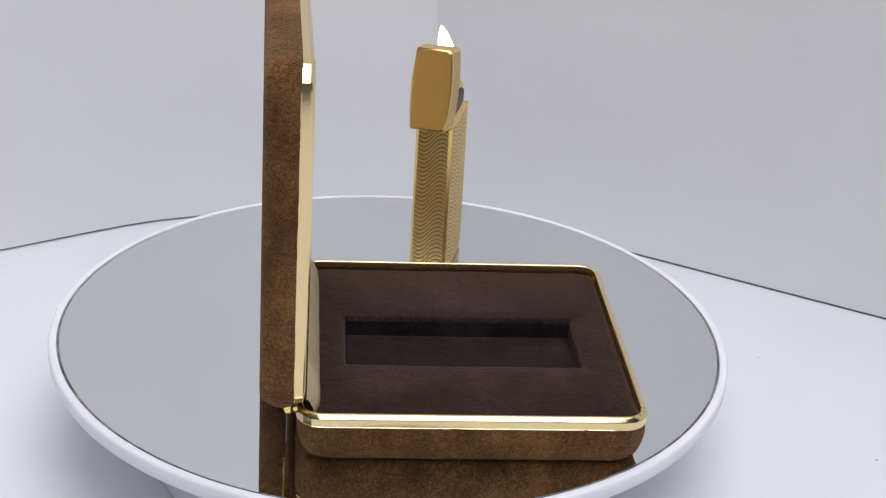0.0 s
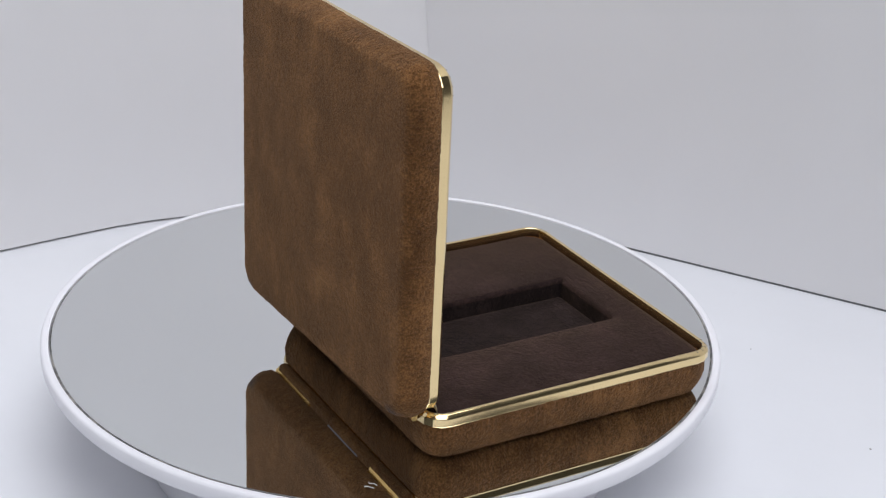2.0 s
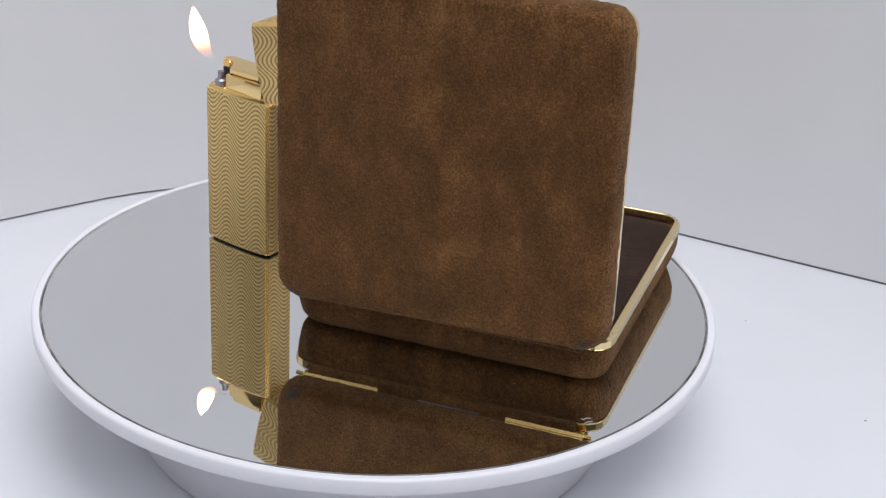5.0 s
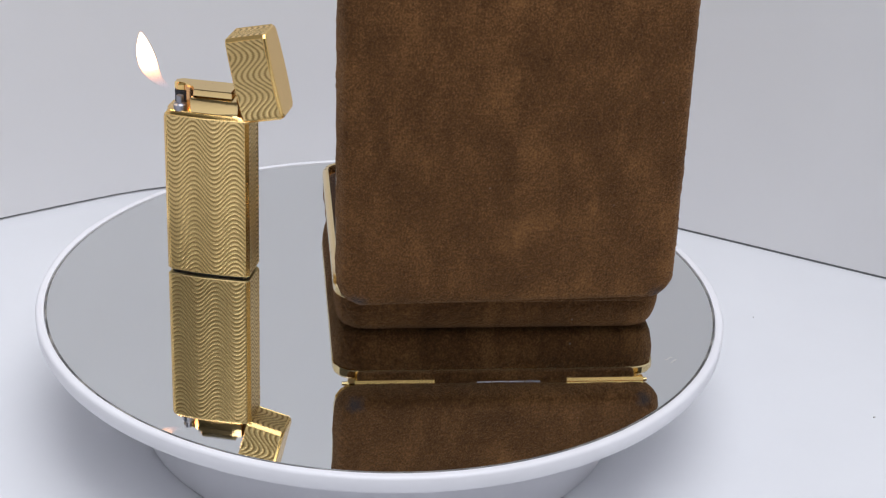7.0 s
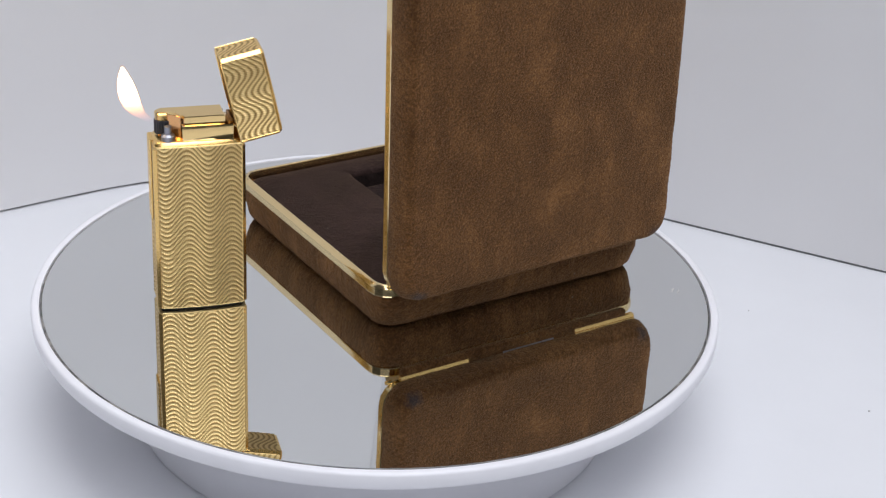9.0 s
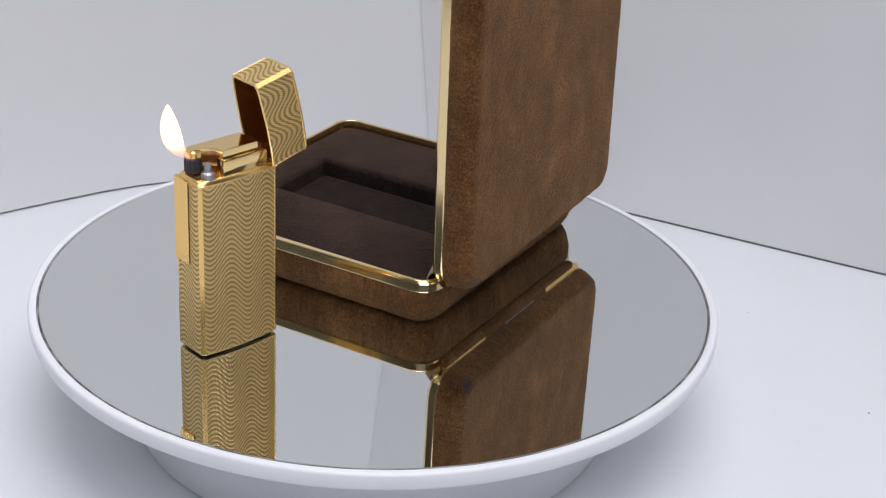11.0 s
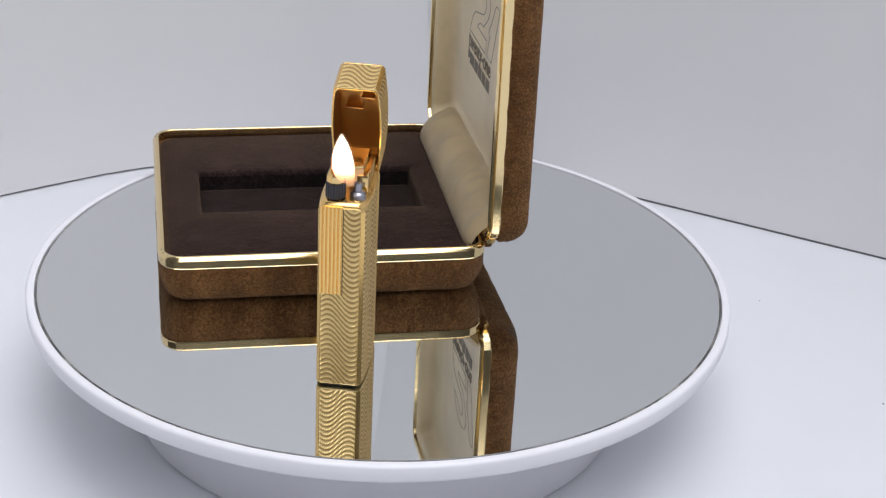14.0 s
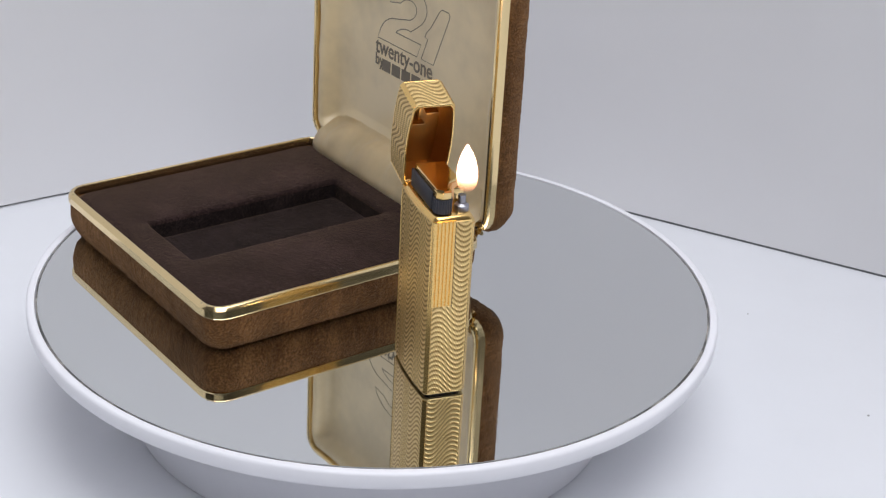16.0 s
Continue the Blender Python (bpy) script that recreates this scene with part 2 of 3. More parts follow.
# ---- setting ----
def setting():
    tagged(part("table", block(-1.0, 1.0, -0.9, 0.9, -0.75, 0.0, 0.002), TABLE), "smooth white bench top under the turntable", "bench", kind="structure")
    # two upright sheets; the one bends round the corner, the other stands in front of its end
    def sheet(name, feet, z1, tops, thick, label, joint):
        feet = [Vector((*p, 0)) for p in feet]
        back = []
        for i, p in enumerate(feet):
            d = (feet[min(i + 1, len(feet) - 1)] - feet[max(i - 1, 0)]).normalized()
            back.append(Vector((-d.y, d.x, 0)) * thick)
        bm = bmesh.new()
        rings = []
        for i in range(9):
            k = i / 8
            up = Vector((0, 0, 0.0009 + k * z1))
            front = [p + up + Vector((*t, 0)) * k for p, t in zip(feet, tops)]
            rings.append(front + [p + w for p, w in zip(front, back)][::-1])
        tagged(part(name, loft(bm, rings), BOARD), label, "backdrop sheet", kind="structure")
        low = [[p + w * 0.5 + Vector((0, 0, z)) for p, w in zip(feet, back)] + [p + w * 0.9 + Vector((0, 0, z)) for p, w in zip(feet, back)][::-1] for z in (0, 0.0009)]
        tagged(part("trim", loft(bmesh.new(), low), joint), "dark strip under the white backdrop sheet", "joint", kind="structure")

    bend = [(-0.52, -0.100), (-0.36, -0.006), (-0.22, 0.0790), (-0.143, 0.1260), (-0.125, 0.1380), (-0.1055, 0.1505), (-0.093, 0.1570),
            (-0.075, 0.1640), (-0.05, 0.1716), (-0.02, 0.1788), (0.0, 0.1820), (0.03, 0.1885), (0.06, 0.1950)]
    sheet("wall_left", bend, 0.75, [(0, 0.045)] * len(bend), 0.006, "white backdrop sheet curving round the corner", GAP)
    sheet("wall_right", [(0.0205, 0.1857), (0.18, 0.0999), (0.40, -0.0165), (0.66, -0.1540)], 0.75, [(-0.0703, 0.0308), (0, 0), (0, 0), (0, 0)], 0.0004, "white backdrop sheet overlapping the other one", GAP_GREY)
    # the room behind the camera
    for name, box in (("wall_south", (-2.2, 2.2, -2.3, -2.2, -0.75, 2.2)), ("wall_north", (-2.2, 2.2, 2.2, 2.3, -0.75, 2.2)),
                      ("wall_west", (-2.3, -2.2, -2.3, 2.3, -0.75, 2.2)), ("wall_east", (2.2, 2.3, -2.3, 2.3, -0.75, 2.2)),
                      ("ceiling", (-2.3, 2.3, -2.3, 2.3, 2.2, 2.3)), ("floor", (-2.3, 2.3, -2.3, 2.3, -0.85, -0.75))):
        tagged(part(name, block(*box, 0), CEILING if name == "ceiling" else ROOM), "plain painted " + name.split("_")[0] + " of the room", name.split("_")[0], kind="structure")


setting()


# ---- turntable ----
def turntable():
    top = tagged(new("turntable"), "round white plastic turntable with a mirror top", "turntable")
    part("base", lathe([(0.060, 0.0), (0.0705, 0.0), (0.0712, 0.0008), (0.0722, 0.015), (0.0735, 0.0296), (0.066, 0.0302)]), PLASTIC, top)
    platter = part("platter", lathe(seg=256, profile=[(0.0700, 0.0305), (0.0860, 0.0312), (0.0950, 0.0330), (0.0990, 0.0348), (0.1001, 0.0356), (0.1005, 0.0364), (0.1006, 0.0394),
                                     (0.1003, 0.0400), (0.0998, 0.0402), (0.0986, 0.0403), (0.0982, 0.0401), (0.0980, 0.0388), (0.0600, 0.0388)]), PLASTIC, top, angle=50)
    part("gap_ring", lathe([(0.0974, 0.0389), (0.0979, 0.0389), (0.0979, 0.0397), (0.0974, 0.0397)], closed=True), EDGE, platter, "dark tarnished edge of the mirror")
    part("mirror", lathe([(0.0973, 0.0390), (0.0975, 0.0397), (0.0974, 0.0400)], 256), MIRROR, platter, "round mirror plate")
    return top, platter


TABLE_TURNER, PLATTER = turntable()


# ---- presentation case ----
CW, CD, CR = 91 * MM, 93 * MM, 7.2 * MM
RIM_R = 6.2 * MM


def shell(rows, grow=0.0, tall=0.0):
    """Suede tray, domed towards the flat outer face at z = 0 and hollow inside; rows of inset and height in millimetres."""
    rings = [rounded(CW + (tall - inset) * MM, CD + (grow - inset) * MM, CR - min(max(inset, 0) * 0.25, 2) * MM, z * MM, k=150) for inset, z in rows]
    bm = loft(bmesh.new(), rings)
    for v in bm.verts:
        k = noise.noise(v.co * 160) * 0.00025 + noise.noise(v.co * 900) * 0.00020 + noise.noise(v.co * 2100) * 0.00016
        v.co.x += k * (1 if v.co.x > 0 else -1)
        v.co.y += k * (1 if v.co.y > 0 else -1)
    return bm


BASE_ROWS = [(9.4, 0.0), (6.2, 0.35), (3.7, 1.3), (2.0, 2.8), (0.8, 4.8), (-0.2, 7.4), (-0.3, 10.6), (0.3, 11.8), (5.5, 11.8), (6.0, 10.8), (6.2, 2.6)]
LID_ROWS = [(6.5, 0.0), (3.4, 0.2), (1.6, 0.9), (0.3, 2.1), (-0.9, 3.8), (-1.4, 5.8), (-1.0, 8.0), (0.2, 9.1), (5.5, 9.1), (6.0, 8.2), (6.2, 2.2)]


def rim(z):
    """Brass rim with an upright outer face, a sloped top and an upright inner face, faceted round the corners."""
    rows = [(-0.4, z - 0.3), (-0.7, z), (-0.7, z + 2.0), (-0.5, z + 2.2), (0.9, z + 2.95), (1.2, z + 3.05), (2.5, z + 3.1), (2.9, z + 2.95), (3.1, z + 2.6), (3.3, z + 0.2), (2.0, z - 0.4)]
    return loft(bmesh.new(), [rounded(CW - i * MM, CD - i * MM, RIM_R - i / 2 * MM, zz * MM, n=4) for i, zz in rows], closed=True)


def corner_joints(parent, z):
    """Thin dark seams across the rim in each corner."""
    for sx, sy in ((1, 1), (-1, 1), (-1, -1), (1, -1)):
        for a in (0, 22.5, 45, 67.5, 90):
            m = Matrix.Translation((sx * (CW / 2 - RIM_R), sy * (CD / 2 - RIM_R), 0)) @ Matrix.Rotation(math.atan2(sy * math.sin(radians(a)), sx * math.cos(radians(a))), 4, "Z")
            bm = block(RIM_R - 1.55 * MM, RIM_R - 0.4 * MM, -0.05 * MM, 0.05 * MM, (z + 1.6) * MM, (z + 3.09) * MM, 0)
            bmesh.ops.transform(bm, matrix=m, verts=bm.verts)
            part("corner_seam", bm, GAP_GREY, parent)


def case():
    top = tagged(new("presentation_case"), "open brown suede presentation case with brass rims", "case")
    base = part("base", shell(BASE_ROWS), SUEDE, top)
    part("rim", rim(11.7), RIM_GOLD, base, "polished brass rim", angle=18)
    corner_joints(base, 11.7)
    # dark velvet insert with a slot for the lighter
    slot = (65 * MM, 27.5 * MM, 0.0, -1.3 * MM)
    rings = [rounded(CW - 3.5 * MM, CD - 3.5 * MM, 6.2 * MM, 11.3 * MM)]
    rings.append(rounded(CW - 3.7 * MM, CD - 3.7 * MM, 6.2 * MM, 12.2 * MM))
    rings.append(rounded(CW - 6.5 * MM, CD - 6.5 * MM, 5.0 * MM, 12.8 * MM))
    rings.append(rounded(slot[0] + 14 * MM, slot[1] + 14 * MM, 3 * MM, 12.8 * MM, slot[2], slot[3]))
    for grow, z in ((2.6, 12.75), (1.2, 12.5), (0.4, 12.0), (0.1, 11.3)):
        rings.append(rounded(slot[0] + grow * MM, slot[1] + grow * MM, 1.2 * MM, z * MM, slot[2], slot[3]))
    bm = loft(bmesh.new(), rings, cap0=False, cap1=False)
    for v in bm.verts:
        v.co.z += noise.noise(v.co * 90) * 0.0003
    part("insert", bm, DARK_VELVET, base, "dark brown velvet insert with an empty slot", angle=70)
    # sides belong to the insert; their darker colour stands for the recess shade
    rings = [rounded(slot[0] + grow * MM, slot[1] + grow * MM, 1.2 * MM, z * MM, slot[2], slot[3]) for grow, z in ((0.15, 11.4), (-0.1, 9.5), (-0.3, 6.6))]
    part("slot_sides", loft(bmesh.new(), rings, cap0=False, cap1=False), SLOT_VELVET, base, "velvet sides of the slot, coloured darker for the recess shade")
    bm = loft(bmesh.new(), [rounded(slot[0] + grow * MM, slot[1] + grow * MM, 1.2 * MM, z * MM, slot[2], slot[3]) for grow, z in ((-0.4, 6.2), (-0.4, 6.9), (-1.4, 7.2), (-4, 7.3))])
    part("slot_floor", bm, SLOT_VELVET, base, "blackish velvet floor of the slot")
    # lid: stands upright on the hinge side
    lid = part("lid", shell(LID_ROWS, 0.0, 1.6), SUEDE_LID, top, "upright lid in brown suede", Matrix.Translation((-56.0 * MM, 0.0 * MM, 61.2 * MM)) @ Matrix.Rotation(radians(1.4), 4, "Z") @ Matrix.Rotation(radians(-0.6), 4, "X") @ Matrix.Rotation(radians(90.3), 4, "Y"))
    part("lid_rim", rim(8.9), RIM_GOLD, lid, "polished brass rim", angle=18)
    corner_joints(lid, 8.9)
    rings = [rounded(CW - i * MM, CD - i * MM, max(CR - i / 2 * MM, 2.4 * MM), z * MM, n=10, k=14)
             for i, z in ((3.4, 8.7), (3.6, 10.2), (4.8, 10.9), (7.0, 10.8), (8.6, 9.7), (9.6, 8.2), (10.6, 6.8), (12.2, 5.6), (15.4, 4.85), (23.0, 4.56))]
    bm = loft(bmesh.new(), rings, cap0=False, cap1=False)
    for v in bm.verts:
        v.co += Vector((noise.noise(v.co * 150), noise.noise(v.co * 150 + Vector((7, 0, 0))), noise.noise(v.co * 120))) * 0.0004 * min(1.0, (v.co.z - 0.00456) / 0.002)
    part("lining", bm, SATIN, lid, "puffy cream satin lining", angle=80)
    panel = part("lining_panel", loft(bmesh.new(), [rounded(CW - 22.6 * MM, CD - 22.6 * MM, 2.4 * MM, z * MM) for z in (3.6, 4.54)]), SATIN, lid, "cream satin panel with printed lettering")
    lettering(panel)
    # satin strip over the hinge
    prof = [(-52.3, 26.4), (-51.8, 24.9), (-50.8, 23.4), (-49.3, 23.0), (-47.4, 22.3), (-45.2, 21.3), (-43.1, 19.6), (-41.4, 17.4), (-40.2, 15.0), (-39.8, 13.1), (-40.6, 11.4)]
    bm = bmesh.new()
    cols = 60
    grid = []
    for j in range(cols + 1):
        row = []
        for i, (x, z) in enumerate(prof):
            y = (-1 + 2 * j / cols) * (40 + 2.5 * min(1.0, i / 5))
            k = math.sin(math.pi * i / (len(prof) - 1)) ** 2
            w = (noise.noise(Vector((y * 0.11, i * 0.18, 3))) * 1.5 + noise.noise(Vector((y * 0.3, i * 0.3, 9))) * 0.7) * k
            e = max(0.0, abs(y) - 36) / 8.5
            w *= min(1.0, max(0.0, 42.5 - abs(y)) / 7)
            turned = -0.0244 * y * (1 - i / (len(prof) - 1))
            row.append(bm.verts.new(Vector((x + turned + 0.7 * w + 0.4 * k - 2.6 * e * e, y, z + w - 2.5 * e * e * k)) * MM))
        grid.append(row)
    for a, b in zip(grid, grid[1:]):
        for i in range(len(prof) - 1):
            bm.faces.new((a[i], b[i], b[i + 1], a[i + 1]))
    bmesh.ops.solidify(bm, geom=bm.faces[:], thickness=0.0004)
    part("hinge_lining", bm, SATIN, top, "crumpled cream satin strip over the hinge", angle=80)
    # hinge: suede cover, two brass leaves and a thin steel pin showing between them
    part("hinge_cover", block(-48.4 * MM, -45.6 * MM, -40 * MM, 40 * MM, 11.2 * MM, 16.6 * MM, 0.001, 3), SUEDE, top, "brown suede hinge cover")
    for y0, y1 in ((-42.6, -20.2), (18.0, 40.8)):
        cross = ((-47.2, 13.15), (-48.5, 13.15), (-48.85, 14.05), (-48.7, 14.15), (-48.95, 14.25), (-49.25, 15.1), (-47.2, 15.3))
        bm = loft(bmesh.new(), [[Vector((x, y, z)) * MM for x, z in cross] for y in (y0, y1)])
        bmesh.ops.recalc_face_normals(bm, faces=bm.faces)
        part("hinge_leaf", bm, GOLD, top, "brass hinge leaf")
    for y0, y1 in ((-12.4, -8.2), (-7.9, -3.4), (-3.1, 1.4), (1.7, 5.8)):
        part("hinge_pin", rod((-48.4 * MM, y0 * MM, 14.2 * MM), (-48.4 * MM, y1 * MM, 14.2 * MM), 0.27 * MM, 10), STEEL, top, "thin steel hinge pin")
    for y in (-43.4, 43.4):
        part("hinge_knuckle", rod((-46.0 * MM, (y - 0.9) * MM, 15.4 * MM), (-46.0 * MM, (y + 0.9) * MM, 15.4 * MM), 0.6 * MM), RIM_GOLD, top, "small brass knuckle")
    return top


def lettering(panel):
    """Print on the satin: a large outlined number, two words, and a bar for the maker's name."""
    def text(words, size, fill, bevel, y, z, shear=0.0, bold=0.0, wide=1.0):
        cu = bpy.data.curves.new("words", "FONT")
        cu.body, cu.size, cu.align_x, cu.shear = words, size, "LEFT", shear
        cu.fill_mode, cu.offset = ("FRONT" if fill else "NONE"), bold
        cu.bevel_depth, cu.extrude, cu.bevel_resolution = bevel, (0.00004 if fill else 0), 0
        tmp = new("words", cu)
        dg = bpy.context.evaluated_depsgraph_get()
        me = bpy.data.meshes.new_from_object(tmp.evaluated_get(dg))
        bpy.data.objects.remove(tmp)
        # words run along +y of the lid and stand up along its -x
        me.transform(Matrix(((0, -1, 0, -z), (wide, 0, 0, y), (0, 0, 1, 4.56 * MM), (0, 0, 0, 1))))
        me.materials.append(INK)
        ob = new("lettering", me)
        ob.parent = panel
        ob["label"] = "printed grey lettering"
        return ob

    text("twenty-one", 7.4 * MM, True, 0.10 * MM, -21.7 * MM, -10.7 * MM, wide=0.863)
    text("by", 5.4 * MM, True, 0.09 * MM, -21.7 * MM, -14.6 * MM, wide=0.9)

    def outline(shape):
        """Thin printed line round a closed shape; u runs with the words, v up, sheared to a slant."""
        pts = [Vector((-v - 1.2, -20.8 + u + 0.40 * (v + 7.0), 0)) * MM for u, v in shape]
        ring = []
        for i, p in enumerate(pts):
            d = (pts[(i + 1) % len(pts)] - pts[i - 1]).normalized() * 0.14 * MM
            side = Vector((-d.y, d.x, 0))
            ring.append([p + side + Vector((0, 0, 4.5 * MM)), p + side + Vector((0, 0, 4.6 * MM)), p - side + Vector((0, 0, 4.6 * MM)), p - side + Vector((0, 0, 4.5 * MM))])
        part("lettering", loft(bmesh.new(), ring, closed=True), INK, panel, "printed outlined numeral")

    def arc(cu, cv, ru, rv, a0, a1, n=14):
        return [(cu + ru * math.cos(radians(a0 + (a1 - a0) * i / n)), cv + rv * math.sin(radians(a0 + (a1 - a0) * i / n))) for i in range(n + 1)]

    two = [(0.6, 6.2)] + arc(9.6, 6.6, 9.2, 6.6, 165, -40) + arc(13.0, -4.6, 6.0, 4.6, 78, 150, 8) + [(7.6, -2.6), (20.6, -2.6), (20.6, -7.0), (0.0, -7.0), (0.0, -3.4)]
    two += arc(6.0, -3.4, 5.8, 5.0, 172, 100, 8) + arc(9.6, 6.2, 4.4, 3.4, -55, 160)
    outline(two)
    outline([(22.8, -7.0), (22.8, 0.4), (21.2, 0.4), (21.2, 2.2), (22.4, 4.2), (23.8, 10.4), (24.6, 11.3), (27.8, 11.3), (28.7, 10.6), (29.0, 9.6), (29.0, -7.0)])
    for i in range(5):
        part("brand_bar", block(12.0 * MM, 15.8 * MM, (-18.0 + i * 5.2) * MM, (-13.5 + i * 5.2) * MM, 4.45 * MM, 4.6 * MM, 0), INK, panel, "plain printed bar")


CASE = case()


# ---- lighter ----
def section(x0, x1, flat, bulge, cut, n=12):
    """Plan of the lighter: slim rectangle with bowed wide sides and cut corners."""
    mid, half = (x0 + x1) / 2, (x1 - x0) / 2
    side = []
    for i in range(n + 1):
        x = -half + cut + 2 * (half - cut) * i / n
        side.append((mid + x, flat + bulge * (1 - (x / half) ** 2)))
    low = flat - cut * 0.9
    return [(x1, -low), (x1, low)] + side[::-1] + [(x0, low), (x0, -low)] + [(x, -y) for x, y in side]


def engraved(outline, z0, z1, pitch, shift, step=0.00012, lip=0.0003):
    """Side of the lighter, cut with stacked wavy ridges; the cut corners stay plain. Returns vertices and faces, rings from z0 to z1."""
    dense = []
    for (ax, ay), (bx, by) in zip(outline, outline[1:] + outline[:1]):
        k = max(1, int(math.hypot(bx - ax, by - ay) / 0.0002))
        dense += [(ax + (bx - ax) * i / k, ay + (by - ay) * i / k) for i in range(k)]
    pts = np.array(dense)
    tang = np.roll(pts, -1, 0) - np.roll(pts, 1, 0)
    nrm = np.stack([tang[:, 1], -tang[:, 0]], 1) / np.linalg.norm(tang, axis=1)[:, None]
    wide = np.abs(nrm[:, 1]) > 0.93
    narrow = np.abs(nrm[:, 0]) > 0.93
    along = np.where(wide, pts[:, 0] - shift, pts[:, 1] + 0.003)
    depth = np.where(wide | narrow, 1.0, 0.0)
    rows = int((z1 - z0) / step)
    verts, grooves = [], []
    for j in range(rows + 1):
        z = z0 + (z1 - z0) * j / rows
        rise = (z - 0.0024 * np.cos(2 * np.pi * along / 0.0121)) / pitch * 2 * np.pi
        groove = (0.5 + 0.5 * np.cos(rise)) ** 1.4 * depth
        cut = -0.00005 * depth - 0.00009 * groove
        edge = min(z - z0, z1 - z) / lip
        if edge < 1:
            cut, groove = np.zeros_like(cut) - 0.0002 * (1 - edge), groove * 0
        grooves.append(groove)
        xy = pts + nrm * cut[:, None]
        verts += [(x, y, z) for x, y in xy]
    n = len(dense)
    faces = [(j * n + i, j * n + (i + 1) % n, (j + 1) * n + (i + 1) % n, (j + 1) * n + i) for j in range(rows) for i in range(n)]
    return verts, faces, n, rows, np.concatenate(grooves)


def engraved_part(name, outline, z0, z1, pitch, shift, closed, parent, label, m=None):
    verts, faces, n, rows, grooves = engraved(outline, z0, z1, pitch, shift)
    if closed:
        faces += [tuple(range(n))[::-1], tuple(range(rows * n, rows * n + n))]
    data = bpy.data.meshes.new(name)
    data.from_pydata(verts, [], faces)
    data.materials.append(ENGRAVED)
    data.attributes.new("groove", "FLOAT", "POINT").data.foreach_set("value", grooves.astype(np.float32))
    ob = new(name, data)
    ob.parent = parent
    ob["label"] = label
    if m is not None:
        ob.matrix_local = m
    for p in data.polygons:
        p.use_smooth = True
    data.set_sharp_from_angle(angle=radians(40))
    return ob


def scaled(outline, dx, dy, z):
    return [Vector((x - math.copysign(dx, x), y - math.copysign(dy, y), z)) for x, y in outline]


def lighter():
    top = tagged(new("lighter"), "burning slim gold lighter, cap open, on the mirror", "lighter")
    plan = [(x * MM, y * MM) for x, y in section(-12.6, 12.6, 5.55, 0.9, 0.9)]
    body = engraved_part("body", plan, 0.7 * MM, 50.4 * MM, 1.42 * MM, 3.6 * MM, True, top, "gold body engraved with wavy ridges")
    part("foot", loft(bmesh.new(), [scaled(plan, 0.9 * MM, 0.9 * MM, z * MM) for z in (0, 0.72)]), SHADOW_PAD, body, "dark foot plate")
    # plain polished strips on the cut corners
    for sx in (-1, 1):
        for sy in (-1, 1):
            a, b = Vector((sx * 12.62 * MM, sy * 4.78 * MM, 0)), Vector((sx * 11.72 * MM, sy * 5.68 * MM, 0))
            out = Vector((sx, sy, 0)).normalized() * 0.12 * MM
            bm = loft(bmesh.new(), [[p + Vector((0, 0, z)) for p in (a - out, b - out, b + out, a + out)] for z in (1.1 * MM, 49.5 * MM)])
            part("corner_strip", bm, GOLD, body, "plain polished corner strip")
    # ribbed thumb bar on the front
    bm = bmesh.new()
    ribs = 6
    out = [(11.9, -5.6), (11.9, 0.4), (12.75, 0.4)]
    for i in range(ribs):
        y = 0.35 - 5.8 * i / ribs
        out += [(12.8, y - 0.05), (13.08, y - 0.22), (13.12, y - 0.48), (13.08, y - 0.74), (12.8, y - 0.91)]
    pts = [(x * MM, y * MM) for x, y in out]
    part("thumb_bar", prism(pts, 26.8 * MM, 50.6 * MM), GOLD, body, "ribbed gold thumb bar", angle=20)
    part("bar_slot", block(11.7 * MM, 12.62 * MM, 0.42 * MM, 0.60 * MM, 26.5 * MM, 50.0 * MM, 0), SHADOW_PAD, body)
    # deck and the works under the cap
    deck = part("deck", loft(bmesh.new(), [scaled(plan, 0.3 * MM, 0.3 * MM, 50.3 * MM), scaled(plan, 0.5 * MM, 0.5 * MM, 50.7 * MM), scaled(plan, 0.8 * MM, 0.8 * MM, 51.3 * MM), scaled(plan, 1.1 * MM, 1.1 * MM, 51.5 * MM)]), GOLD, top, "polished gold deck")
    part("lower_block", block(-9.6 * MM, 4.6 * MM, -4.2 * MM, 5.2 * MM, 50.8 * MM, 55.9 * MM), POLISHED, deck)
    # the arm over the wheel hollows out round the nozzle
    hollow = [(9.8 + 6.2 * math.cos(radians(282 - 88 * i / 16)), 5.4 + 6.2 * math.sin(radians(282 - 88 * i / 16))) for i in range(17)]
    roof = [(-7.4, -4.0), (9.6, -4.0), (11.2, -2.6)] + hollow + [(-7.4, 3.9)]
    rings = []
    for k, z in ((1, 56.1), (1, 57.7), (0.975, 58.2)):
        rings.append([Vector((1.5 + (x - 1.5) * k, y * k, z)) * MM for x, y in roof])
    part("upper_block", loft(bmesh.new(), rings), POLISHED, deck, "polished gold arm over the striking wheel", angle=20)
    inner = [(9.8 + (x - 9.8) * 0.965, 5.4 + (y - 5.4) * 0.965) for x, y in hollow[1:]]
    part("flame_guard", prism([(x * MM, y * MM) for x, y in hollow[1:] + inner[::-1]], 51.3 * MM, 57.5 * MM), COPPER, deck, "curved copper-toned guard round the nozzle", angle=25)
    pad = [(8.9 + 2.35 * math.cos(radians(a)), -2.1 + 2.2 * math.sin(radians(a))) for a in (22, 68, 112, 158, 202, 248, 292, 338)]
